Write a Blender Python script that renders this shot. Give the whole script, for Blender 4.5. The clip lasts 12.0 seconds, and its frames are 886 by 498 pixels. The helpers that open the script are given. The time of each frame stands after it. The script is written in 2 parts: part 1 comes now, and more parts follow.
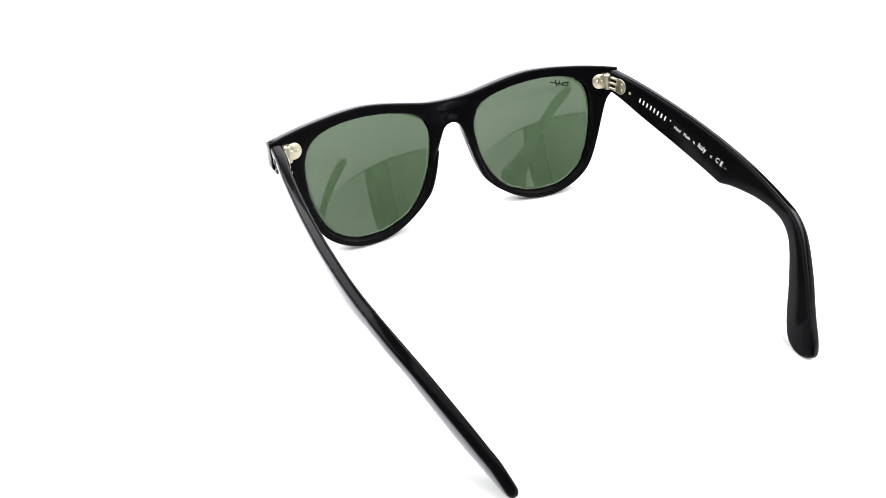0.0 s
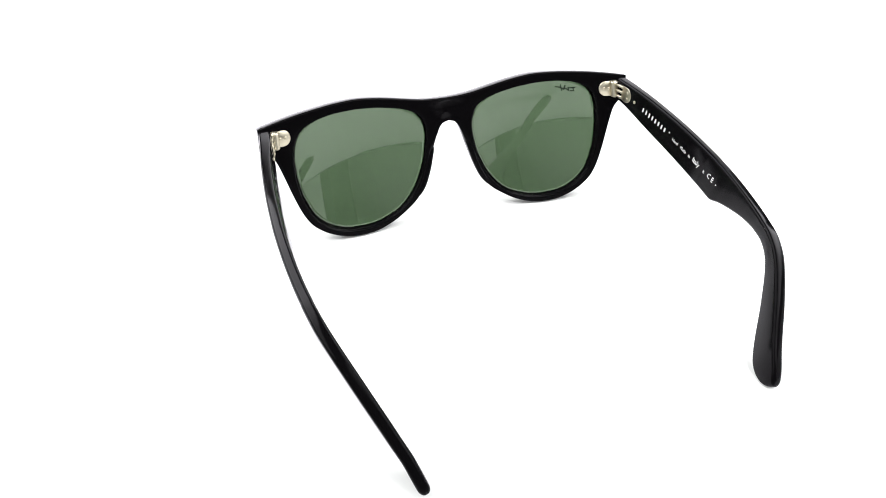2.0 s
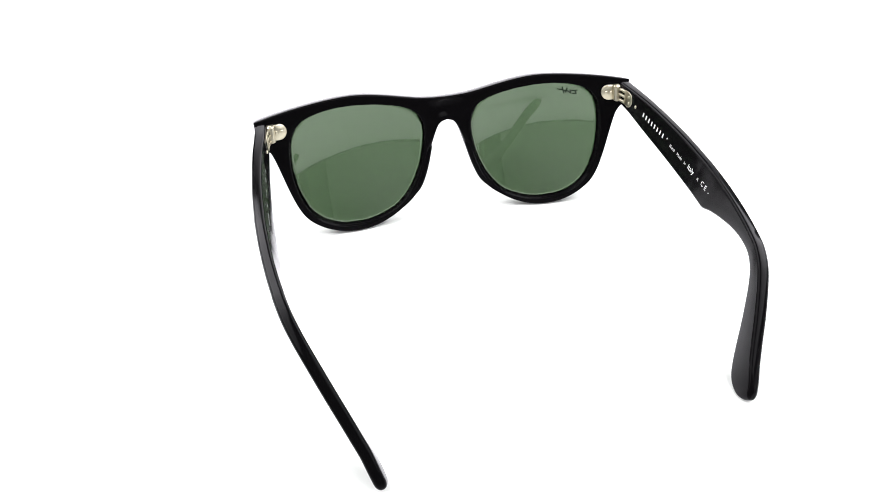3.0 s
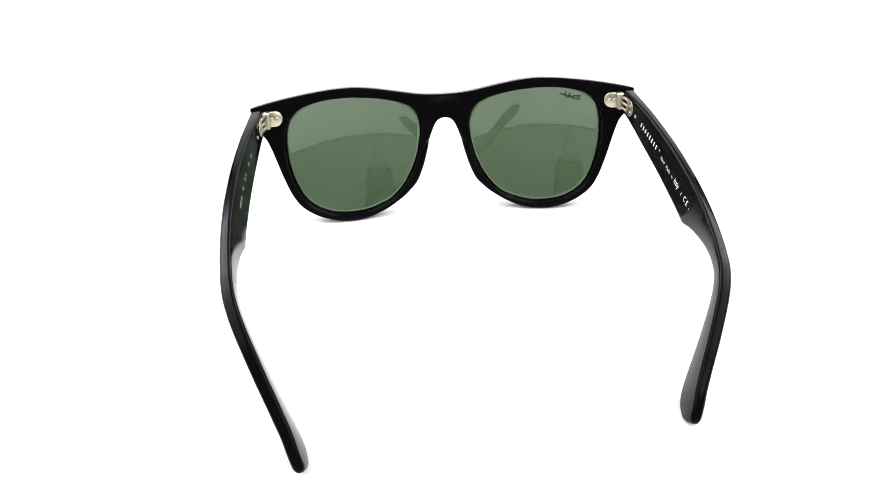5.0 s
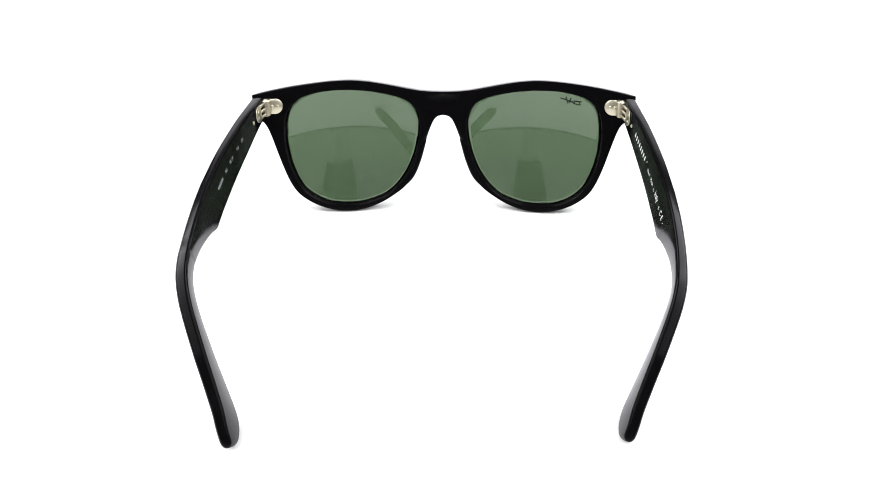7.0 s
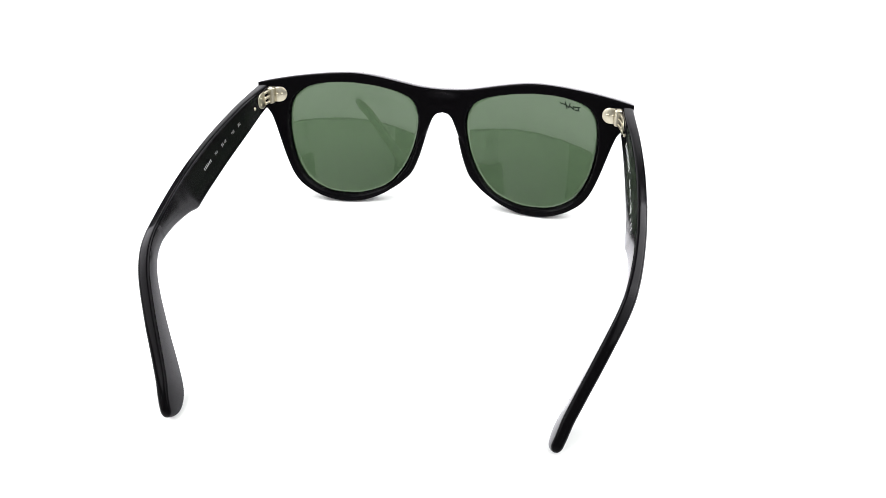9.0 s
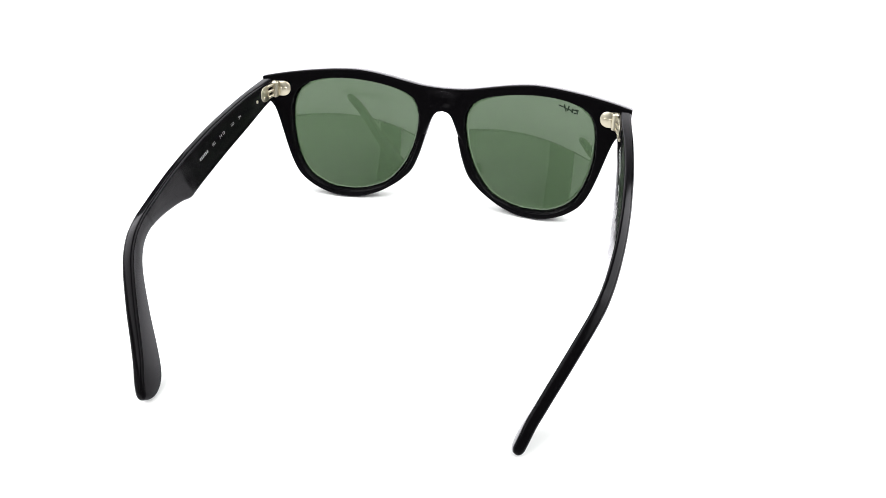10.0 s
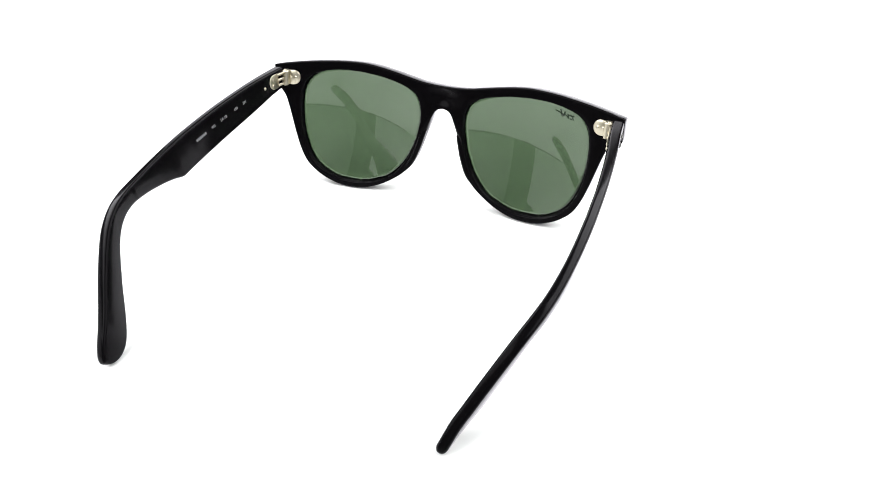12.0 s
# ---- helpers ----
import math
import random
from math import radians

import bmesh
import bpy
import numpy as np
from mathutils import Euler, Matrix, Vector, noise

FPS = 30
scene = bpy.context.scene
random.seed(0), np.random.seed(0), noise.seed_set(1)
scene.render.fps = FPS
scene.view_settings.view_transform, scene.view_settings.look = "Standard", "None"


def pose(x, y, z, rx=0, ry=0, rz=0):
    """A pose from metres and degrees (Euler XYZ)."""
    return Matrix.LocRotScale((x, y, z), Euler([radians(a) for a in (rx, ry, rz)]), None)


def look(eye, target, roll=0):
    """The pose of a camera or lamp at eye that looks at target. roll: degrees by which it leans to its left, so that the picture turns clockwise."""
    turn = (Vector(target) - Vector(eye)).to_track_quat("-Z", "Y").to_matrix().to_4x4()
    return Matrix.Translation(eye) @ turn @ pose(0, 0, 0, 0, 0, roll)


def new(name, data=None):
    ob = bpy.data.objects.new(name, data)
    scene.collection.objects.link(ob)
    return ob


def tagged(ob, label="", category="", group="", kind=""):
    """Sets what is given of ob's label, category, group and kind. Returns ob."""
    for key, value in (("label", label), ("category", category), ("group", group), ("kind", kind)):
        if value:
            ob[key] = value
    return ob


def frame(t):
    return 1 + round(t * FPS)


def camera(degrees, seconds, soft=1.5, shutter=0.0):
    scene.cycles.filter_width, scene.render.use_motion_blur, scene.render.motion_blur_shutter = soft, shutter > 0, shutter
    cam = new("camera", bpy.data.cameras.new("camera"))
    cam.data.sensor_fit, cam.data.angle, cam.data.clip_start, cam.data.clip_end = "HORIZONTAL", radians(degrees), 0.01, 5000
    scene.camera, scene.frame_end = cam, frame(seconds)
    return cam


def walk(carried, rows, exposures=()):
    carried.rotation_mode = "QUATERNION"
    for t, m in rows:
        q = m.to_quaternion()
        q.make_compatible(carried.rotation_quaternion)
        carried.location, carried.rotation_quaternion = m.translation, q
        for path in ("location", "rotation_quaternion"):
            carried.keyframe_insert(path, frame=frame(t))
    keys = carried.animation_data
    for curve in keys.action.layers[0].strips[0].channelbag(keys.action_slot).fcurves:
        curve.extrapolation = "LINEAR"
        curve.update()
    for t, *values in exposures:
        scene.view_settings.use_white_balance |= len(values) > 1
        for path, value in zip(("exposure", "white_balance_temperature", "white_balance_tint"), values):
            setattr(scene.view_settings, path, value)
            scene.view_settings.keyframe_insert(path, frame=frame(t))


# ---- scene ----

# The world's origin is the turntable's axis, on the white table top. Lengths in metres.
FOV = 51.78
cam = camera(FOV, 12.0, soft=0.72)
EYE = pose(0.0, -0.3404, 0.1971, 90 - 33.304, 0, 2.715) @ pose(0, 0, 0, 0, 0, -0.7765)
walk(cam, [(0.0, EYE), (12.0, EYE)])
scene.view_settings.exposure = 0.0

# ---------------------------------------------------------------- light
world = bpy.data.worlds.new("studio")
scene.world = world
world.use_nodes = True
world.node_tree.nodes["Background"].inputs[0].default_value = (0.9, 0.95, 1.0, 1)
world.node_tree.nodes["Background"].inputs[1].default_value = 0.02


def softbox(name, eye, target, width, depth, watts, colour=(1, 1, 1)):
    lamp = bpy.data.lights.new(name, "AREA")
    lamp.shape, lamp.size, lamp.size_y, lamp.energy, lamp.color = "RECTANGLE", width, depth, watts, colour
    ob = new(name, lamp)
    ob.matrix_world = look(eye, target)
    return ob


for sx in (-1, 1):
    softbox("softbox", (sx * 0.60, -0.05, 0.84), (sx * 0.05, -0.03, 0), 1.6, 0.8, 24.0, (0.985, 1.0, 0.99))


# ---------------------------------------------------------------- materials
def material(name, colour, rough, metal=0.0, ior=1.5, grain=0.0, scale=200.0, bump=0.0, tint=0.0, wear=0.0):
    """A procedural surface: two scales of noise vary its colour and roughness, and raise a fine relief."""
    m = bpy.data.materials.new(name)
    m.use_nodes = True
    nt = m.node_tree
    b = nt.nodes["Principled BSDF"]
    b.inputs["Base Color"].default_value = (*colour, 1)
    b.inputs["Roughness"].default_value = rough
    b.inputs["Metallic"].default_value = metal
    b.inputs["IOR"].default_value = ior
    co = nt.nodes.new("ShaderNodeTexCoord")
    fine, broad = (nt.nodes.new("ShaderNodeTexNoise") for _ in range(2))
    for n, s in ((fine, scale), (broad, scale / 14)):
        n.inputs["Scale"].default_value = s
        n.inputs["Detail"].default_value = 5
        nt.links.new(co.outputs["Object"], n.inputs["Vector"])
    if tint:
        mix = nt.nodes.new("ShaderNodeMix")
        mix.data_type = "RGBA"
        mix.inputs["A"].default_value = (*[c * (1 - tint) for c in colour], 1)
        mix.inputs["B"].default_value = (*[min(1, c * (1 + tint)) for c in colour], 1)
        nt.links.new(broad.outputs["Fac"], mix.inputs["Factor"])
        nt.links.new(mix.outputs["Result"], b.inputs["Base Color"])
    if wear:
        add = nt.nodes.new("ShaderNodeMapRange")
        add.inputs["From Min"].default_value, add.inputs["From Max"].default_value = 0.3, 0.7
        add.inputs["To Min"].default_value, add.inputs["To Max"].default_value = rough, rough + wear
        nt.links.new(broad.outputs["Fac"], add.inputs["Value"])
        nt.links.new(add.outputs["Result"], b.inputs["Roughness"])
    if bump:
        bp = nt.nodes.new("ShaderNodeBump")
        bp.inputs["Strength"].default_value = bump
        bp.inputs["Distance"].default_value = 0.0002
        nt.links.new(fine.outputs["Fac"], bp.inputs["Height"])
        nt.links.new(bp.outputs["Normal"], b.inputs["Normal"])
    return m




def polished_acetate():
    """Black acetate: almost no sheen where it is seen face on, a clear gloss at a grazing view; fine scuffs vary the gloss."""
    m = bpy.data.materials.new("black_acetate")
    m.use_nodes = True
    nt = m.node_tree
    nt.nodes.remove(nt.nodes["Principled BSDF"])
    body, gloss, mix = (nt.nodes.new("ShaderNode" + k) for k in ("BsdfDiffuse", "BsdfGlossy", "MixShader"))
    body.inputs["Color"].default_value = (0.0022, 0.002, 0.0024, 1)
    gloss.inputs["Color"].default_value = (0.97, 0.94, 1.0, 1)
    edge, cut = nt.nodes.new("ShaderNodeFresnel"), nt.nodes.new("ShaderNodeMath")
    edge.inputs["IOR"].default_value = 1.46
    cut.operation, cut.use_clamp = "SUBTRACT", True
    cut.inputs[1].default_value = 0.033
    co, scuff, rough = (nt.nodes.new("ShaderNode" + k) for k in ("TexCoord", "TexNoise", "MapRange"))
    scuff.inputs["Scale"].default_value, scuff.inputs["Detail"].default_value = 65, 6
    rough.inputs["From Min"].default_value, rough.inputs["From Max"].default_value = 0.3, 0.7
    rough.inputs["To Min"].default_value, rough.inputs["To Max"].default_value = 0.08, 0.17
    nt.links.new(co.outputs["Object"], scuff.inputs["Vector"])
    nt.links.new(scuff.outputs["Fac"], rough.inputs["Value"])
    nt.links.new(rough.outputs["Result"], gloss.inputs["Roughness"])
    nt.links.new(edge.outputs["Fac"], cut.inputs[0])
    nt.links.new(cut.outputs["Value"], mix.inputs["Fac"])
    nt.links.new(body.outputs["BSDF"], mix.inputs[1])
    nt.links.new(gloss.outputs["BSDF"], mix.inputs[2])
    nt.links.new(mix.outputs["Shader"], nt.nodes["Material Output"].inputs["Surface"])
    return m


ACETATE = polished_acetate()
WHITE = material("white_acrylic", (0.86, 0.86, 0.86), 0.45, scale=120, tint=0.012, wear=0.1)
STEEL = material("nickel_silver", (0.54, 0.495, 0.39), 0.28, metal=1.0, scale=2500, bump=0.25, tint=0.12, wear=0.12)
# silver studs look dark edge-on: that dark reflection is put into this colour
DARK_STUD = material("darkened_stud_metal", (0.09, 0.088, 0.085), 0.3, metal=1.0, scale=2500, bump=0.2, tint=0.12, wear=0.12)
PRINT = material("white_print", (0.66, 0.66, 0.68), 0.5, scale=3000, tint=0.1)
FAINT = material("faint_grey_print", (0.2, 0.2, 0.21), 0.5, scale=3000, tint=0.3)
ETCH = material("dark_print", (0.008, 0.014, 0.009), 0.6, ior=1.2, scale=3000, tint=0.2)
# tones of the surroundings out of view, set by what the sunglasses mirror
GREY = material("reflection_grey", (0.31, 0.31, 0.315), 0.8, scale=4, tint=0.15, wear=0.1)
DARK = material("reflection_black", (0.035, 0.035, 0.037), 0.8, scale=4, tint=0.2, wear=0.1)


def green_glass():
    m = bpy.data.materials.new("green_glass")
    m.use_nodes = True
    nt = m.node_tree
    nt.nodes.remove(nt.nodes["Principled BSDF"])
    body = nt.nodes.new("ShaderNodeBsdfRefraction")
    body.inputs["Color"].default_value = (0.235, 0.293, 0.218, 1)
    gloss = nt.nodes.new("ShaderNodeBsdfGlossy")
    edge = nt.nodes.new("ShaderNodeFresnel")
    mix = nt.nodes.new("ShaderNodeMixShader")
    body.inputs["IOR"].default_value = edge.inputs["IOR"].default_value = 1.68
    body.inputs["Roughness"].default_value = 0.0
    gloss.inputs["Roughness"].default_value = 0.035
    nt.links.new(edge.outputs["Fac"], mix.inputs["Fac"])
    nt.links.new(body.outputs["BSDF"], mix.inputs[1])
    nt.links.new(gloss.outputs["BSDF"], mix.inputs[2])
    nt.links.new(mix.outputs["Shader"], nt.nodes["Material Output"].inputs["Surface"])
    return m


GLASS = green_glass()

# ---------------------------------------------------------------- helpers for meshes
AXIS = Vector((0.0152, 0.0098, 0.0))      # the axis, in the sunglasses' own plan
MM = 0.001


def part(name, bm, mat, parent, label="", smooth=True):
    me = bpy.data.meshes.new(name)
    bmesh.ops.recalc_face_normals(bm, faces=bm.faces)
    for f in bm.faces:
        f.smooth = smooth
    bm.to_mesh(me)
    bm.free()
    me.materials.append(mat)
    ob = new(name, me)
    ob.parent = parent
    return tagged(ob, label) if label else ob


def spline(points, n, fine=0.0):
    """n points along an open Catmull-Rom curve through rows of numbers, closer together over the last length fine."""
    p = np.array(points, float)
    seg = np.linalg.norm(np.diff(p[:, :2], axis=0), axis=1)
    u = np.concatenate([[0], np.cumsum(seg)])
    out = []
    stops = np.linspace(0, u[-1] - fine, n)
    if fine:
        stops = np.concatenate([stops, u[-1] - fine * (1 - np.linspace(0, 1, 19)[1:]) ** 1.6])
    for t in stops:
        i = min(max(np.searchsorted(u, t) - 1, 0), len(u) - 2)
        h = u[i + 1] - u[i]
        k = (t - u[i]) / h
        a, b = p[i], p[i + 1]
        ma = (p[i + 1] - p[i - 1]) / (u[i + 1] - u[i - 1]) * h if i else b - a
        mb = (p[i + 2] - p[i]) / (u[i + 2] - u[i]) * h if i + 2 < len(p) else b - a
        out.append((2 * k**3 - 3 * k**2 + 1) * a + (k**3 - 2 * k**2 + k) * ma + (3 * k**2 - 2 * k**3) * b + (k**3 - k**2) * mb)
    return np.array(out)


def loft(bm, rings, caps=True):
    rows = [[bm.verts.new(p) for p in ring] for ring in rings]
    n = len(rows[0])
    for a, b in zip(rows, rows[1:]):
        for i in range(n):
            bm.faces.new((a[i], a[(i + 1) % n], b[(i + 1) % n], b[i]))
    if caps:
        bm.faces.new(rows[0])
        bm.faces.new(rows[-1])
    return rows


# ---------------------------------------------------------------- the studio
SHEET = 0.0010      # the white sheet's upper face


def studio():
    # a white sheet that lies on the table and sweeps up behind
    prof = [(-0.32, SHEET), (0.70, SHEET)]
    for k in range(1, 13):
        a = k / 12 * math.pi / 2
        prof.append((0.70 + 0.25 * math.sin(a), SHEET + 0.25 - 0.25 * math.cos(a)))
    # tall rear, added out of view so that upward faces mirror white
    prof.append((0.95, 1.15))
    bm = bmesh.new()
    top = [[bm.verts.new((x, y, z)) for x in (-0.75, -0.25, 0.25, 0.75)] for y, z in prof]
    for a, b in zip(top, top[1:]):
        for i in range(3):
            bm.faces.new((a[i], a[i + 1], b[i + 1], b[i]))
    low = bmesh.ops.extrude_face_region(bm, geom=list(bm.faces))
    for v in [g for g in low["geom"] if isinstance(g, bmesh.types.BMVert)]:
        v.co += Vector((0, 0.003 if v.co.z > 0.05 else 0, -0.003))
    sheet = part("ground", bm, WHITE, None)
    tagged(sheet, "seamless plain white sheet lying under the sunglasses", "backdrop", kind="structure")

    # white reflector boards, added out of view along both table sides, brighten the lens reflections
    for name, x, y in (("reflector_board_west", -0.87, -0.83), ("reflector_board_east", 0.87, -0.62)):
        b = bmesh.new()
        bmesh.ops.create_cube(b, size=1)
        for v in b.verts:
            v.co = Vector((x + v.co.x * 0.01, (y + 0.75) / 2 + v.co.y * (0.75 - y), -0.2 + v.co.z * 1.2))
        tagged(part(name, b, WHITE, None, smooth=False), "tall white reflector board, added out of view for the lenses to mirror", "board", kind="structure")

    # the plain table that carries the sheet
    table = tagged(new("table"), "plain dark table under the white sheet", "table", kind="structure")
    table.location = (0, 0.27, -0.8)

    def block(name, lo, hi):
        b = bmesh.new()
        bmesh.ops.create_cube(b, size=1)
        for v in b.verts:
            v.co = Vector([lo[i] if v.co[i] < 0 else hi[i] for i in range(3)])
        bmesh.ops.bevel(b, geom=list(b.edges), offset=0.003, segments=2, affect="EDGES")
        part(name, b, DARK, table, smooth=False)
    block("tabletop", (-0.8, -0.68, 0.768), (0.8, 0.68, 0.798))
    for x in (-0.75, 0.75):
        for y in (-0.63, 0.63):
            block("leg", (x - 0.025, y - 0.025, 0), (x + 0.025, y + 0.025, 0.768))

    # plain walls, added out of view, close the room; their tones shape the reflections
    def slab(name, lo, hi, paint=DARK):
        b = bmesh.new()
        bmesh.ops.create_cube(b, size=1)
        for v in b.verts:
            v.co = Vector([lo[i] if v.co[i] < 0 else hi[i] for i in range(3)])
        return tagged(part(name, b, paint, None, smooth=False), "plain grey wall, added out of view for the lenses to mirror" if paint is GREY else "plain black wall, added out of view to keep reflections dark", "wall", kind="structure")
    slab("floor", (-1.6, -1.35, -0.9), (1.6, 1.6, -0.8))
    slab("ceiling", (-1.6, -1.35, 1.7), (1.6, 1.6, 1.8))
    slab("wall_north", (-1.6, 1.5, -0.8), (1.6, 1.6, 1.7))
    # grey middle between black wings, added for the dark band mirrored in each lens
    slab("wall_south", (-0.9, -1.35, -0.8), (1.2, -1.25, 1.7), GREY)
    slab("dark_wing_west", (-1.6, -1.35, -0.8), (-0.9, -1.25, 1.7))
    slab("dark_wing_east", (1.2, -1.35, -0.8), (1.6, -1.25, 1.7))
    slab("wall_west", (-1.7, -1.35, -0.8), (-1.6, 1.6, 1.7))
    slab("wall_east", (1.6, -1.35, -0.8), (1.7, 1.6, 1.7))


# ---------------------------------------------------------------- the sunglasses
LENS_AT = (36.5, 30.0)
FAN_AT = (36.5, 38.0)
# radius of the lens opening, in mm, every 20 degrees round its middle (0 towards the ear)
RADII = [26.6, 28.0, 27.6, 23.4, 20.9, 20.45, 22.1, 26.1, 28.3,
         26.2, 25.2, 25.3, 25.8, 25.8, 26.3, 27.4, 27.6, 26.6]
RADII_ODD = [27.1, 28.7, 25.4, 21.9, 20.5, 21.05, 23.8, 28.2, 27.3,
             25.6, 25.2, 25.6, 25.6, 26.0, 27.0, 27.7, 27.0, 26.4]
OUTLINE = [(0, 40.2), (1.6, 39.9), (3.2, 38.8), (4.6, 36.3), (6.0, 32.3), (7.6, 27.3), (9.5, 21.4), (12.3, 15.1), (16.2, 10.7),
           (21, 7.2), (26, 4.4), (32.5, 2.1), (38.5, 1.4), (44.5, 1.9), (50, 3.6), (55, 6.3), (59.4, 10.1), (62.4, 15.1),
           (65.0, 22), (67.0, 28.5), (68.7, 34), (70.4, 38.3), (72.2, 40.3)]
BROW = [(75.6, 50.6), (74, 51.0), (68, 52.0), (60, 53.1), (52, 53.9), (45, 54.4),
        (37, 54.5), (30, 53.8), (23, 52.6), (16.5, 51.3), (10, 50.1), (4, 49.6), (0, 49.5)]
FALL = 0.22      # how much the top face falls towards the front
THICK = 5.9


def back_y(x, z):
    """How far forward the rear face of the front lies, in mm: it leans and wraps a little."""
    return 0.232 * z - 0.0012 * x * x - 3.6


def bridge_scoop(x, z):
    """The rear of the bridge is hollowed a little, over the nose."""
    k = min(1.0, max(0.0, (z - 40.2) / 4)) * min(1.0, max(0.0, (49.3 - z) / 3))
    return 1.5 * math.exp(-(x / 4.2) ** 2) * k * k * (3 - 2 * k)


def splay(side, x, z):
    """One rim is a little wider towards the ear, below the hinge."""
    if side > 0:
        return x
    k = min(1.0, max(0.0, (x - 40) / 22))
    q = min(1.0, max(0.0, (46 - z) / 8))
    return x + 0.5 * k * k * (3 - 2 * k) * q * q * (3 - 2 * q)


def opening(angle, grow=0.0):
    r = [v for pair in zip(RADII, RADII_ODD) for v in pair]
    u = (angle % 360) / 10
    i, k = int(u) % 36, u - int(u)
    a, b, c, d = (r[(i + j) % 36] for j in (-1, 0, 1, 2))
    rad = b + 0.5 * k * (c - a + k * (2 * a - 5 * b + 4 * c - d + k * (3 * (b - c) + d - a))) + grow
    t = radians(angle)
    return LENS_AT[0] + rad * math.cos(t), LENS_AT[1] + rad * math.sin(t)


def at(side, x, y, z):
    """Millimetres of the sunglasses' plan (x outwards on that side) to metres round the axis."""
    return Vector((side * x * MM, y * MM, z * MM)) - AXIS


def front(parent):
    low = [tuple(p) for p in spline(OUTLINE, 90)]
    top = [tuple(p) for p in spline(BROW, 70)]
    poly = low + [(75.2, 40.9), (75.7, 42.0)] + top
    hole = [opening(k * 1.5) for k in range(240)]
    cx, cz = FAN_AT

    def along(a, loop):
        """Where the ray at that angle from the fan's middle meets a closed outline, and the outline's outward normal there."""
        d = (math.cos(radians(a)), math.sin(radians(a)))
        best = None
        m = len(loop)
        for i in range(m):
            (x0, z0), (x1, z1) = loop[i], loop[(i + 1) % m]
            ex, ez = x1 - x0, z1 - z0
            det = d[0] * -ez + ex * d[1]
            if abs(det) < 1e-12:
                continue
            px, pz = x0 - cx, z0 - cz
            r, s = (px * -ez + ex * pz) / det, (d[0] * pz - d[1] * px) / det
            if r > 0 and -1e-9 <= s <= 1 + 1e-9 and (best is None or r < best[0]):
                (xa, za), (xb, zb) = loop[i - 1], loop[(i + 2) % m]
                tx, tz = (x1 - xa) * (1 - s) + (xb - x0) * s, (z1 - za) * (1 - s) + (zb - z0) * s
                best = (r, tz, -tx)
        n = Vector(best[1:]).normalized()
        if n.x * d[0] + n.y * d[1] < 0:
            n = -n
        return cx + best[0] * d[0], cz + best[0] * d[1], n.x, n.y

    def angle_of(x, z):
        return math.degrees(math.atan2(z - cz, x - cx)) % 360

    corner_low, corner_top = angle_of(0, 40.2), angle_of(0, 49.5)
    keep = [corner_low, corner_top, angle_of(75.6, 50.6), angle_of(75.7, 42), angle_of(75.2, 40.9), angle_of(72.2, 40.3)]
    keep += [corner_top + k / 5 * (corner_low - corner_top) for k in range(1, 5)]
    fan = sorted(set(keep + [a for a in np.arange(0, 360, 2.0) if min(abs(a - k) for k in keep) > 0.8] + [corner_low + 0.5 * k for k in range(1, 28)]))
    bm = bmesh.new()
    for side in (-1, 1):
        sections = []
        for a in fan:
            ix, iz = along(a, hole)[:2]
            ox, oz, wx, wz = (0.0, 40.2, 0, -1) if a == corner_low else (0.0, 49.5, 0, 1) if a == corner_top else along(a, poly)
            seam = corner_top < a < corner_low
            dx, dz = ox - ix, oz - iz
            n = math.hypot(dx, dz)
            ux, uz = dx / n, dz / n
            vx, vz = wx, wz
            # the rear edge is well rounded along the nose
            q = min(1.0, max(0.0, (17 - ox) / 7)) * min(1.0, max(0.0, (oz - 10) / 8)) * min(1.0, max(0.0, (36 - oz) / 6)) if wz < 0.3 else 0.0
            # how far in from each edge, and how deep from the rear face
            ring = []
            for near, off, deep in ((1, 0, 3.4), (1, 0.02, 1.2), (1, 0.06, 0.6), (1, 0.15, 0.2), (1, 0.30, 0.03), (1, 0.45, 0), (2, 0.2, 0), (2, 0.4, 0), (2, 0.6, 0), (2, 0.8, 0),
                                    (0, 0.62, 0), (0, 0.40, 0.06), (0, 0.2, 0.25), (0, 0.06, 0.7), (0, 0, 1.6), (0, 0, THICK - 1.2),
                                    (0, 0.15, THICK - 0.6), (0, 0.5, THICK - 0.2), (0, 1.1, THICK), (1, 1.0, THICK), (1, 0.3, THICK - 0.3), (1, 0, THICK - 1)):
                if near == 2:
                    # between the two edges of the rear face
                    ex, ez = (0.0, oz) if seam else (max(0.0, ox - vx * 0.62 * (1 + 2.8 * q)), oz - vz * 0.62 * (1 + 2.8 * q))
                    x, z = (ix + ux * 0.45) * (1 - off) + ex * off, (iz + uz * 0.45) * (1 - off) + ez * off
                    ring.append(bm.verts.new(at(side, splay(side, x, z), back_y(x, z) + bridge_scoop(x, z), z)))
                    continue
                if not near and deep < 2:
                    off, deep = off * (1 + 2.8 * q), deep * (1 + 0.9 * q)
                off = min(off, n * 0.45)
                if near:
                    x, z = ix + ux * off, iz + uz * off
                elif seam:
                    deep = 0 if deep < 3.3 else THICK
                    x, z = 0.0, oz if deep == 0 else min(oz, 49.5 - FALL * THICK - 1.2)
                else:
                    x, z = max(0.0, ox - vx * off), oz - vz * off - FALL * deep * max(min(1.0, 1.5 * max(0.0, vz)), min(1.0, max(0.0, (oz - 46) / 4)))
                y = back_y(x, z) + deep + (bridge_scoop(x, z) if near == 2 or deep == 0 else 0)
                ring.append(bm.verts.new(at(side, splay(side, x, z), y, z)))
            sections.append((seam or a in (corner_low, corner_top), ring))
        m = len(sections[0][1])
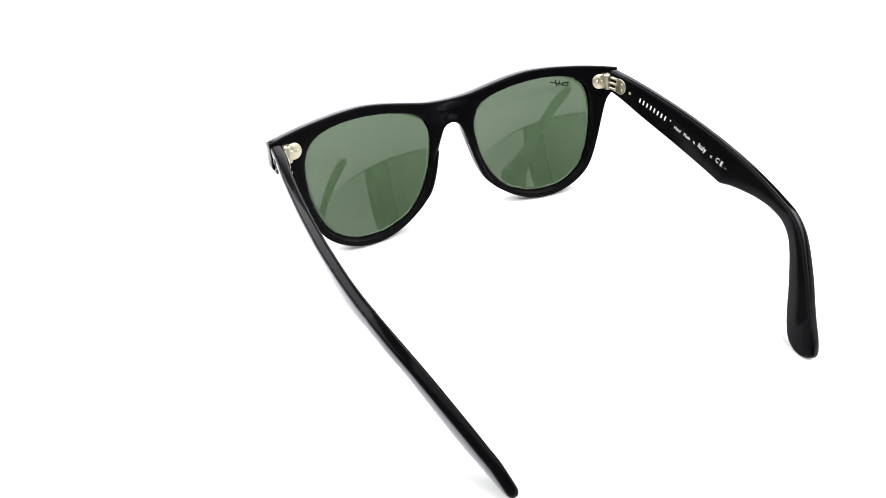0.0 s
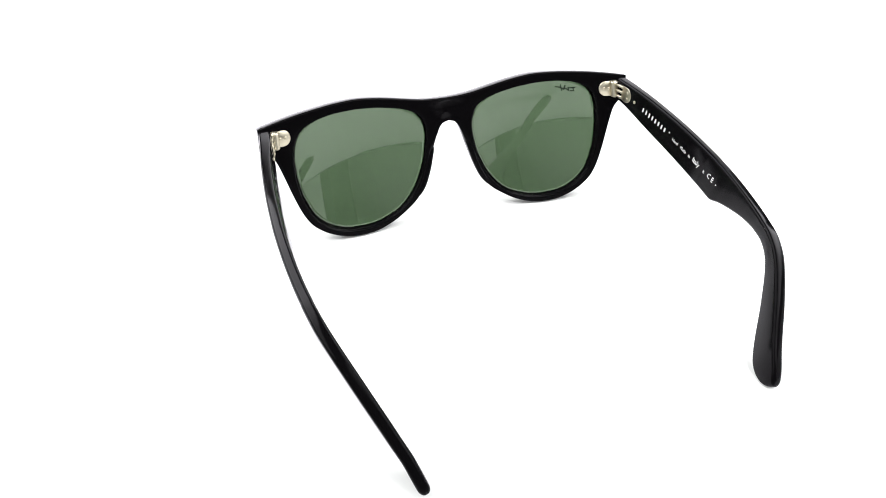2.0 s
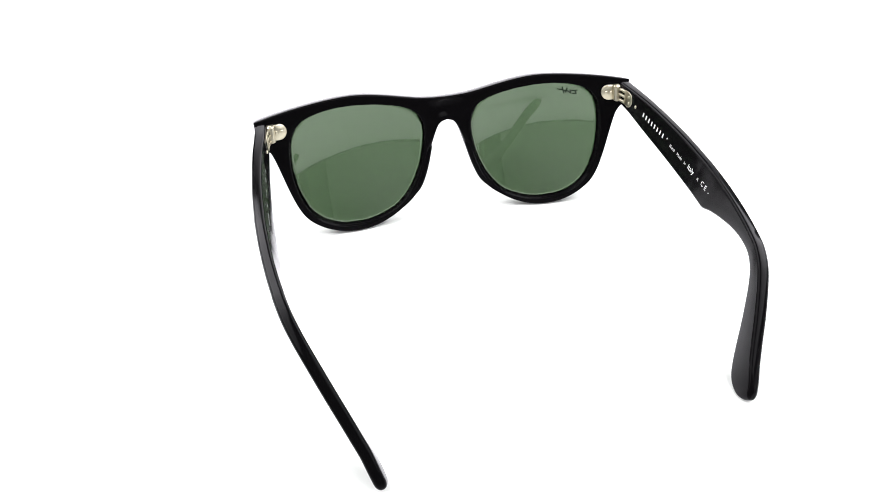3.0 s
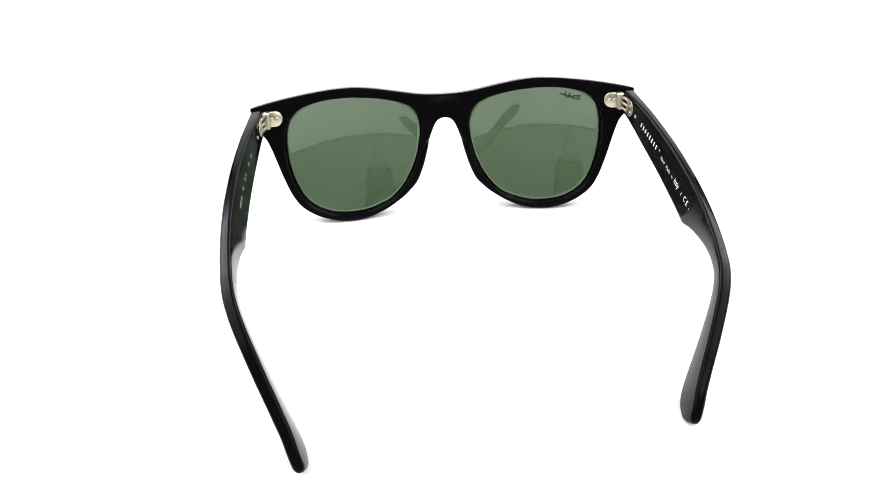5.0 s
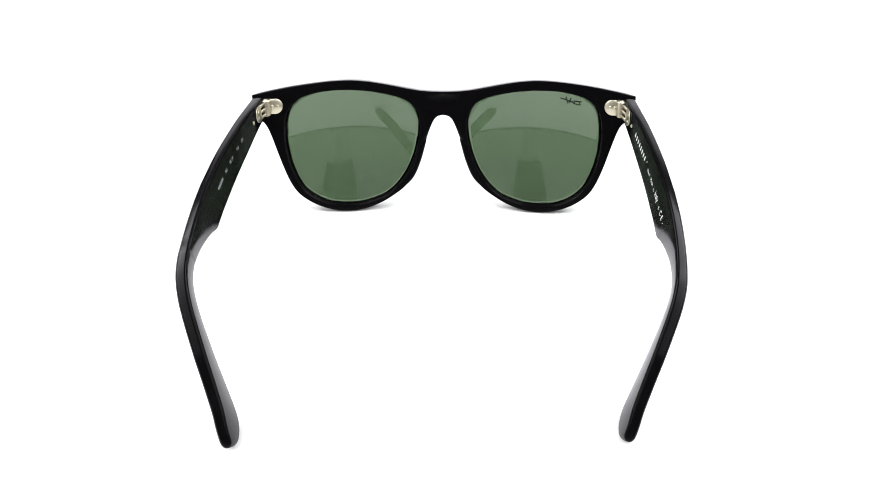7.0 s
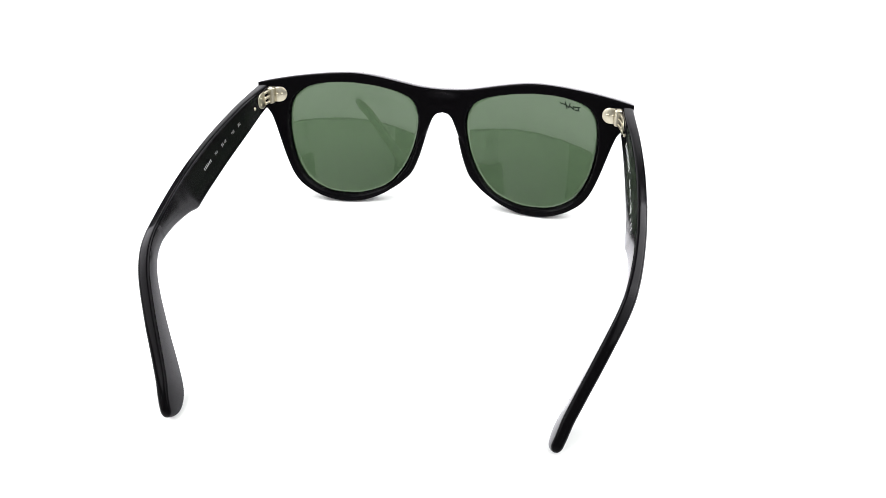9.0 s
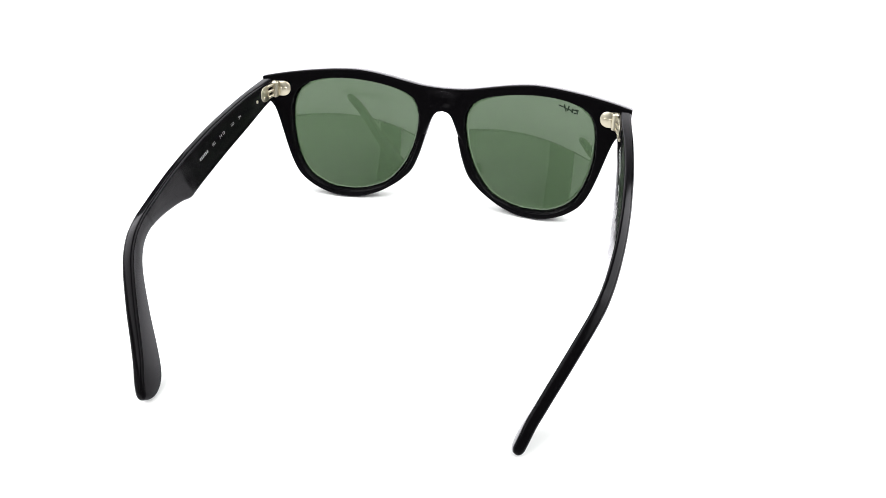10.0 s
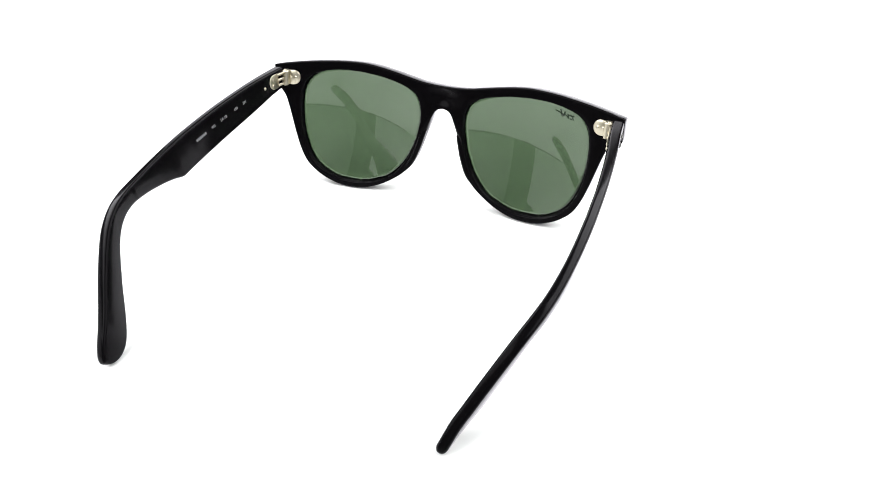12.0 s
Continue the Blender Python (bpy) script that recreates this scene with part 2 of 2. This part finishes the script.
        for (s0, a), (s1, b) in zip(sections, sections[1:] + sections[:1]):
            for i in range(m):
                if s0 and s1 and 10 <= i <= 17:
                    continue
                bm.faces.new((a[i], a[(i + 1) % m], b[(i + 1) % m], b[i]))
    bmesh.ops.remove_doubles(bm, verts=bm.verts, dist=2e-6)
    bmesh.ops.dissolve_degenerate(bm, edges=bm.edges, dist=1e-7)
    return part("front_frame", bm, ACETATE, parent, "thick glossy black acetate front with trapezoid rims")


LENS_R = 82.0
LENS_TILT = 0.2245
LENS_YAW = 0.0184


def lens_y(x, z):
    """The rear face of a lens: a shallow bowl set into the rim."""
    cx, cz = LENS_AT
    r2 = (x - cx) ** 2 + (z - cz) ** 2
    base = back_y(cx, cz) + LENS_TILT * (z - cz) + (LENS_YAW - 2 * 0.0012 * cx) * (x - cx)
    return base + 2.7 + 25.5**2 / (2 * LENS_R) - 0.9 - r2 / (2 * LENS_R)


def lens(side, parent):
    bm = bmesh.new()
    n, rings = 96, 14
    for deep, flip in ((0.0, 1), (2.0, -1)):
        mid = bm.verts.new(at(side, LENS_AT[0], lens_y(*LENS_AT) + deep, LENS_AT[1]))
        prev = None
        for k in range(1, rings + 1):
            row = []
            for i in range(n):
                x, z = opening(i * 360 / n, 0.35)
                x, z = LENS_AT[0] + (x - LENS_AT[0]) * k / rings, LENS_AT[1] + (z - LENS_AT[1]) * k / rings
                row.append(bm.verts.new(at(side, splay(side, x, z), lens_y(x, z) + deep, z)))
            for i in range(n):
                j = (i + 1) % n
                bm.faces.new((mid, row[i], row[j]) if prev is None else (prev[i], row[i], row[j], prev[j]))
            prev = row
        if deep == 0.0:
            rim = prev
    for i in range(n):
        j = (i + 1) % n
        bm.faces.new((rim[i], rim[j], prev[j], prev[i]))
    ob = part("lens", bm, GLASS, parent, "grey-green tinted glass lens")
    ob.visible_shadow = False
    return ob


def nose_pad(side, parent):
    """A smooth swelling moulded along the nose side of a rim."""
    line = [p for p in spline(OUTLINE, 240) if 11.5 < p[1] < 30.5 and p[0] < 20]
    rings = []
    for i, p in enumerate(line):
        a, b = line[max(i - 1, 0)], line[min(i + 1, len(line) - 1)]
        t = Vector((b[0] - a[0], b[1] - a[1])).normalized()
        n = Vector((-t.y, t.x))
        if n.x < 0:
            n = -n
        k = i / (len(line) - 1)
        h = 1.15 * math.sin(math.pi * k) ** 0.5
        ring = []
        for off, deep in ((0.25, 3.4), (0.10 - 0.28 * h, 1.8), (0.15 - 0.34 * h, 0.8 - 0.2 * h), (0.40 - 0.22 * h, 0.3 - 0.5 * h),
                          (0.95, 0.2 - 0.65 * h), (1.55, 0.2 - 0.5 * h), (2.1, 0.25 - 0.25 * h), (2.5, 0.6), (1.6, 2.8)):
            x, z = p[0] + n.x * off, p[1] + n.y * off
            ring.append(at(side, x, back_y(x, z) + deep, z))
        rings.append(ring)
    bm = bmesh.new()
    loft(bm, rings)
    return part("nose_pad", bm, ACETATE, parent)


# along the temple: y, top edge, height, middle x, thickness, inward lean in degrees
TEMPLE = [(1.0, 48.8, 8.6, 73.0, 4.4, 3), (-8, 48.7, 9.8, 74.0, 4.2, 5), (-20, 47.9, 11.6, 75.5, 3.9, 9), (-40, 46.1, 13.0, 77.2, 3.7, 12),
          (-58, 44.0, 13.6, 78.0, 3.7, 13), (-64.5, 43.1, 13.7, 78.25, 3.7, 13), (-67.2, 42.7, 13.7, 78.33, 3.7, 13),
          (-68.8, 42.45, 13.2, 78.38, 3.7, 12.8), (-72, 41.9, 11.7, 78.45, 3.7, 12.4), (-78, 40.85, 9.6, 78.45, 3.7, 11.6),
          (-86, 39.4, 7.2, 78.15, 3.8, 11), (-94, 37.9, 5.7, 77.45, 3.9, 11.5)]
EARPIECE = [(-102, 36.0, 5.6, 76.0, 4.0, 14), (-110, 32.5, 6.4, 73.2, 4.0, 21), (-120, 24.5, 8.6, 67.9, 4.0, 26), (-128, 16.7, 10.4, 63.0, 3.9, 28),
            (-133, 12.3, 10.7, 60.2, 3.8, 27), (-140.3, 5.85, 9.7, 57.3, 3.6, 27)]
# each side: pitch at the hinge and lift; how its ear piece bends, how much shorter it is, how far back it begins,
# how far it stands outwards at the tip and at the neck, and how full the bend is
TURN = {1: 1.88, -1: -0.48}
LIFT = {1: 1.23, -1: 1.23}
BEND = {1: 0.0700, -1: -0.0360}
REACH = {1: -4.0, -1: -2.7}
WIDEN = {1: 0.7, -1: 0.3}
NECK = {1: 0.0, -1: -0.3}
HUMP = {1: 0.0, -1: 0.8}
SPAN = {1: 0.0, -1: 3.0}


def temple_rows(side):
    rows = []
    for y, top, h, x, w, lean in TEMPLE + EARPIECE:
        past = max(0, -95 - y)
        back = min(1, max(0, -60 - y) / 35)
        hump = HUMP[side] * math.exp(-((y + 102) / 16) ** 2)
        rows.append((y - REACH[side] * past / 45 - SPAN[side] * back, top + BEND[side] * past + hump, h + hump, x + NECK[side] * back + WIDEN[side] * past / 45, w, lean))
    return spline(rows, 190, 12.0)


def swing(side):
    """Each temple hangs at its own angle from its hinge."""
    pivot = at(side, 73, -1, 45)
    return Matrix.Translation(pivot + Vector((0, 0, LIFT[side] * MM))) @ Matrix.Rotation(radians(TURN[side]), 4, "X") @ Matrix.Translation(-pivot)


def temple_frames(side):
    """Along the temple: its middle, the directions up and outwards, height, thickness and run. The top edge leads."""
    rows = temple_rows(side)
    line = np.array([(r[3], r[0], r[1]) for r in rows])
    length = np.concatenate([[0], np.cumsum(np.linalg.norm(np.diff(line, axis=0), axis=1))])
    out = []
    for i, (y, top, h, x, w, lean) in enumerate(rows):
        near = [np.array([np.interp(min(max(length[i] + d, 0), length[-1]), length, line[:, c]) for c in range(3)]) for d in (-5.0, 5.0)]
        run = Vector(near[1] - near[0]).normalized()
        out_x = Vector((0, 0, 1)).cross(run).normalized() * -1
        if out_x.x < 0:
            out_x = -out_x
        up = out_x.cross(run).normalized()
        if up.z < 0:
            up = -up
        t = radians(lean)
        up, out_x = up * math.cos(t) + out_x * math.sin(t), out_x * math.cos(t) - up * math.sin(t)
        # where the lower edge steps up, the top edge keeps its line
        even = h if y > -58 or y < -94 else 13.6 + (y + 58) / 36 * 7.9
        out.append((Vector((x + up.x * (even - h) / 2, y, top - h / 2)), up, out_x, h, w, run))
    return out


def temple(side, parent):
    frames = temple_frames(side)
    rings = []
    length = [0.0]
    for a, b in zip(frames, frames[1:]):
        length.append(length[-1] + (b[0] - a[0]).length)
    for (c, up, ox, h, w, run), s in zip(frames, length):
        left = length[-1] - s
        k = 1.0 if left > 10.5 else math.sqrt(max(0.0, 1 - ((10.5 - left) / 10.5) ** 2.4)) * 0.97 + 0.03
        c = c + up * (h / 2 * (1 - k) * 0.5)
        kw = 1.0 if left > 2.2 else math.sqrt(max(0.0, 1 - ((2.2 - left) / 2.2) ** 2)) * 0.9 + 0.1
        hh, hw = h / 2 * k, w / 2 * kw
        r = min(1.15, hh * 0.6, hw * 0.6)
        ring = []
        for qx, qz, start in ((1, 1, 0), (-1, 1, 90), (-1, -1, 180), (1, -1, 270)):
            for j in range(6):
                t = radians(start + j * 18)
                px = qx * (hw - r) + r * math.cos(t)
                pz = qz * (hh - r) + r * math.sin(t)
                p = c + ox * px + up * pz
                ring.append(at(side, p.x, p.y, p.z))
        rings.append(ring)
    bm = bmesh.new()
    loft(bm, rings)
    bmesh.ops.transform(bm, matrix=swing(side), verts=bm.verts)
    return part("temple", bm, ACETATE, parent, "glossy black acetate temple with a bent paddle tip")


def inner_face(side, y):
    """Middle of the temple's inner face at that y, with the directions up, outwards and along."""
    f = min(temple_frames(side), key=lambda q: abs(q[0].y - y))
    c, up, ox, h, w, run = f
    return c - ox * (w / 2), up, ox, run


def blob(bm, centre, radius, squash, normal, seg=10):
    """A low domed stud on a surface."""
    turn = normal.to_track_quat("Z", "Y").to_matrix().to_4x4()
    m = Matrix.Translation(centre) @ turn @ Matrix.Diagonal((radius, radius, radius * squash, 1))
    bmesh.ops.create_uvsphere(bm, u_segments=seg, v_segments=8, radius=1, matrix=m)


def plate(bm, frame_at, start, length, height, thick):
    """A plate with one round end; frame_at(u, v, d) places its points."""
    r = height / 2
    loop = [(start, -r * 0.96), (length - r, -r)]
    loop += [(length - r + r * math.sin(radians(a)), -r * math.cos(radians(a))) for a in range(15, 180, 15)]
    loop += [(length - r, r), (start, r * 0.96)]
    cx = (start + length) / 2
    rings = []
    for d, k in ((0.0, 1.0), (thick * 0.7, 1.0), (thick, 0.93)):
        rings.append([frame_at(cx + (u - cx) * k, v * k, d) for u, v in loop])
    loft(bm, rings)


def tooth(frame_at, u0, u1, v, half, d0, d1, parent):
    """One knuckle: a short bar that runs from a plate to the pivot."""
    bm = bmesh.new()
    rings = []
    for u, k in ((u0, 0.8), (u0 + 0.15, 1.0), (u1 - 0.15, 1.0), (u1, 0.8)):
        d = d0 + (d1 - d0) * (u - u0) / (u1 - u0)
        rings.append([frame_at(u, v + w * half * k, e) for w, e in ((-1, 0.1), (1, 0.1), (1, d * 0.75), (0.6, d), (-0.6, d), (-1, d * 0.75))])
    loft(bm, rings)
    return part("knuckle", bm, STEEL, parent)


def hinge(side, front_ob, temple_ob):
    # on the front: a round-ended plate with two pins
    def on_front(u, v, d):
        x, z = 70.9 - u, 45.9 + v
        return at(side, x, back_y(x, z) - d, z)
    bm = bmesh.new()
    plate(bm, on_front, 1.9, 7.2, 5.9, 0.6)
    fp = part("hinge_plate", bm, STEEL, front_ob, "pale nickel-silver hinge plate")
    for u in (3.1, 5.2):
        bm = bmesh.new()
        blob(bm, on_front(u, 0.1, 0.62), 0.0007, 0.5, Vector((0, -1, 0.23)))
        part("pin", bm, STEEL, fp)
    # the leaf: an upright rounded block that stands proud beside the plate, with a screw head on top
    lo, hi = 42.9, 49.0
    shape = [(-1.3, 0.5), (-1.3, -1.5), (-1.1, -2.1), (-0.5, -2.5), (0.4, -2.5), (1.0, -2.2), (1.25, -1.5), (1.3, 0.5)]
    rings = []
    for z, k in ((lo, 0.86), (lo + 0.3, 1.0), (hi - 0.3, 1.0), (hi, 0.86)):
        rings.append([at(side, 69.8 + 1.15 * a * k, back_y(69.8, z) + b * k, z) for a, b in shape])
    bm = bmesh.new()
    loft(bm, rings)
    part("barrel", bm, STEEL, fp, smooth=False)
    bm = bmesh.new()
    blob(bm, at(side, 69.9, back_y(69.9, hi) - 1.2, hi), 0.0008, 0.4, Vector((0, 0, 1)))
    part("screw", bm, STEEL, fp)

    # on the temple: its own plate, with knuckles and two pins
    base, up, ox, run = inner_face(side, -3)
    tm = swing(side)

    def on_temple(u, v, d):
        p = base + run * (u - 0.6) + up * (v + 0.2) - ox * d
        return tm @ at(side, p.x, p.y, p.z)
    bm = bmesh.new()
    plate(bm, on_temple, 1.1, 6.9, 6.2, 0.3)
    tp = part("hinge_plate", bm, STEEL, temple_ob, "pale nickel-silver hinge plate")
    for v in (-2.2, 0.0, 2.2):
        tooth(on_temple, -1.6, 1.5, v, 0.55, 1.4, 0.5, tp)
    for u, v in ((4.5, 1.2), (4.9, -1.2)):
        bm = bmesh.new()
        blob(bm, on_temple(u, v, 0.32), 0.00065, 0.5, Vector((-side, 0, 0)))
        part("pin", bm, STEEL, tp)

    # a tiny pin end in the acetate, and two studs on the outer face
    base2, up2, ox2, run2 = inner_face(side, -12.1)
    p = base2 + up2 * 0.2
    bm = bmesh.new()
    blob(bm, tm @ at(side, p.x, p.y, p.z), 0.0007, 0.7, Vector((-side, 0, 0)))
    part("rivet", bm, STEEL, temple_ob, "tiny bright rivet end")
    for yy, v in ((-5.0, 1.6), (-5.0, -2.2)):
        c, up3, ox3, h, w, run3 = min(temple_frames(side), key=lambda q: abs(q[0].y - yy))
        p = c + ox3 * (w / 2) + up3 * v
        bm = bmesh.new()
        blob(bm, tm @ at(side, p.x, p.y, p.z), 0.0011, 0.5, Vector((side, 0, 0)), 14)
        part("stud", bm, DARK_STUD, temple_ob, "metal stud, its dark reflection put into the colour")


def lettering(side, temple_ob):
    """Print on the inner face of a temple. Names and codes are plain bars of their size."""
    tm = swing(side)

    table = temple_frames(side)
    ys = [-f[0].y for f in table]

    def face(d):
        """Middle of the inner face d mm behind the hinge, with the directions up and outwards."""
        i = int(min(max(np.searchsorted(ys, d) - 1, 0), len(ys) - 2))
        k = (d - ys[i]) / (ys[i + 1] - ys[i])
        mid = [f[0] - f[2] * (f[4] / 2) for f in table[i:i + 2]]
        return mid[0].lerp(mid[1], k), table[i][1].lerp(table[i + 1][1], k), table[i][2]

    def stamp(name, shapes, s, size, v=0.0, towards_tip=True):
        bm = bmesh.new()
        for poly in shapes:
            vs = []
            for px, pz in poly:
                base, up, ox = face(s + px * size * (1 if towards_tip else -1))
                p = base + up * (v + pz * size) - ox * 0.03
                vs.append(bm.verts.new(tm @ at(side, p.x, p.y, p.z)))
            bm.faces.new(vs)
        return part(name, bm, PRINT if side == 1 else FAINT, temple_ob, smooth=False)

    def words(text):
        """Flat polygons of a text in the built-in font, one unit high."""
        cu = bpy.data.curves.new("text", "FONT")
        cu.body, cu.resolution_u = text, 2
        ob = new("text", cu)
        bpy.context.view_layer.update()
        me = bpy.data.meshes.new_from_object(ob.evaluated_get(bpy.context.evaluated_depsgraph_get()))
        shapes = [[(me.vertices[i].co.x, me.vertices[i].co.y) for i in p.vertices] for p in me.polygons]
        bpy.data.meshes.remove(me)
        bpy.data.objects.remove(ob)
        bpy.data.curves.remove(cu)
        return shapes

    bar = lambda x0, x1, z0=0.0, z1=0.7: [(x0, z0), (x1, z0), (x1, z1), (x0, z1)]
    if side == 1:
        stamp("print_bar", [bar(k * 0.72 + 0.05, k * 0.72 + 0.29, 0.02, 0.62) for k in range(8)], 17.3, 2.9, -0.7)
        stamp("print_mark", [bar(0, 0.35, 0.3, 0.65)], 35.0, 1.5, 0.1)
        for text, s, size in (("Hand", 38.0, 1.75), ("Made", 43.5, 1.75), ("in", 49.0, 1.75), ("Italy", 51.7, 2.7), ("K", 58.9, 1.5)):
            stamp("printed_word", words(text), s, size, -0.9)
        stamp("printed_word", words("C E"), 61.6, 2.7, -0.8)
        stamp("print_mark", [bar(0, 0.4, 0, 0.4)], 67.3, 1.0, -0.5)
    else:
        stamp("print_bar", [bar(k * 0.72, k * 0.72 + 0.4) for k in range(6)], 49.5, 1.5, 0.4)
        for text, s, size in (("901", 45.9, 1.65), ("54 18", 40.2, 1.75), ("150", 31.7, 1.65), ("3N", 26.0, 1.65)):
            stamp("printed_word", words(text), s, size, 0.4, towards_tip=False)


def lens_mark(lens_ob):
    """The maker's script on one lens, as a plain run of strokes."""
    strokes = [((0, 0.8), (2.6, 0.5)), ((2.2, 1.8), (3.0, -1.0)), ((3.0, 0.2), (4.6, 0.2)), ((4.2, 1.6), (3.6, -0.6)),
               ((4.6, 0.2), (5.6, -0.6)), ((5.4, 0.9), (5.8, -0.9)), ((5.8, 0.5), (8.3, 0.9)), ((7.2, 0.9), (7.9, -0.8)), ((6.3, -0.7), (7.4, -0.6))]
    bm = bmesh.new()
    for (x0, z0), (x1, z1) in strokes:
        d = Vector((x1 - x0, z1 - z0))
        n = Vector((-d.y, d.x)).normalized() * 0.25
        quad = [(x0 + n.x, z0 + n.y), (x1 + n.x, z1 + n.y), (x1 - n.x, z1 - n.y), (x0 - n.x, z0 - n.y)]
        vs = []
        for px, pz in quad:
            x, z = 46.8 + px, 46.2 - 0.10 * px + pz
            vs.append(bm.verts.new(at(1, x, lens_y(x, z) - 0.03, z)))
        bm.faces.new(vs)
    part("maker_mark", bm, ETCH, lens_ob, "small dark script mark on the glass", smooth=False)


def sunglasses():
    ob = new("sunglasses")
    tagged(ob, "black acetate sunglasses with green lenses standing on a white sheet", "sunglasses")
    f = front(ob)
    for side in (-1, 1):
        glass = lens(side, ob)
        nose_pad(side, f)
        t = temple(side, ob)
        hinge(side, f, t)
        lettering(side, t)
        if side == 1:
            lens_mark(glass)
    return ob


def tripod_and_camera():
    """What the lenses mirror: a black video camera on a tripod that stands before the table."""
    black = material("black_rubber", (0.012, 0.012, 0.0125), 0.6, ior=1.3, scale=300, bump=0.2, tint=0.3, wear=0.15)
    grey = material("grey_anodised_metal", (0.22, 0.22, 0.225), 0.45, scale=300, bump=0.1, tint=0.15, wear=0.15)

    def tube(name, a, b, ra, rb, parent, sides=20):
        a, b = Vector(a), Vector(b)
        turn = (b - a).to_track_quat("Z", "Y").to_matrix()
        bm = bmesh.new()
        loft(bm, [[p + turn @ Vector((r * math.cos(t), r * math.sin(t), 0)) for t in np.linspace(0, 2 * math.pi, sides, endpoint=False)]
                  for p, r in ((a, ra * 0.9), (a.lerp(b, 0.03), ra), (a.lerp(b, 0.97), rb), (b, rb * 0.9))])
        return part(name, bm, grey if name in ("post", "bowl", "leg") else black, parent)

    stand = tagged(new("tripod"), "grey tripod with a black head standing on the floor", "tripod")
    tube("post", (0, -0.46, -0.62), (0, -0.46, 0.0), 0.016, 0.016, stand)
    tube("bowl", (0, -0.46, -0.03), (0, -0.46, 0.11), 0.017, 0.026, stand)
    tube("head", (0, -0.46, 0.10), (0, -0.46, 0.224), 0.040, 0.062, stand)
    for k in range(3):
        t = radians(90 + 120 * k + 180)
        tube("leg", (0.02 * math.cos(t), -0.46 + 0.02 * math.sin(t), -0.10), (0.3 * math.cos(t), -0.46 + 0.3 * math.sin(t), -0.795), 0.013, 0.011, stand)

    video = tagged(new("video_camera"), "black video camera mounted on a tripod", "camera")
    turn = pose(0, -0.3404, 0.1971, 90 - 33.304)
    bm = bmesh.new()
    bmesh.ops.create_cube(bm, size=1, matrix=turn @ Matrix.Translation((0, -0.004, 0.125)) @ Matrix.Diagonal((0.115, 0.08, 0.085, 1)))
    bmesh.ops.bevel(bm, geom=bm.edges[:], offset=0.008, segments=3, affect="EDGES")
    part("body", bm, black, video)
    tube("lens_barrel", turn @ Vector((0, 0, 0.016)), turn @ Vector((0, 0, 0.085)), 0.032, 0.036, video, 28)


studio()
tripod_and_camera()
GLASSES = sunglasses()


def motions():
    # the turntable carries the sunglasses round at an even pace
    rows = []
    for k in range(13):
        u = k - 6.0
        rows.append((float(k), pose(0, 0, 0, 0, 0, 4.45 - 4.1615 * u - 0.0035 * u * u + 0.0002 * u**3)))
    walk(GLASSES, rows)


motions()
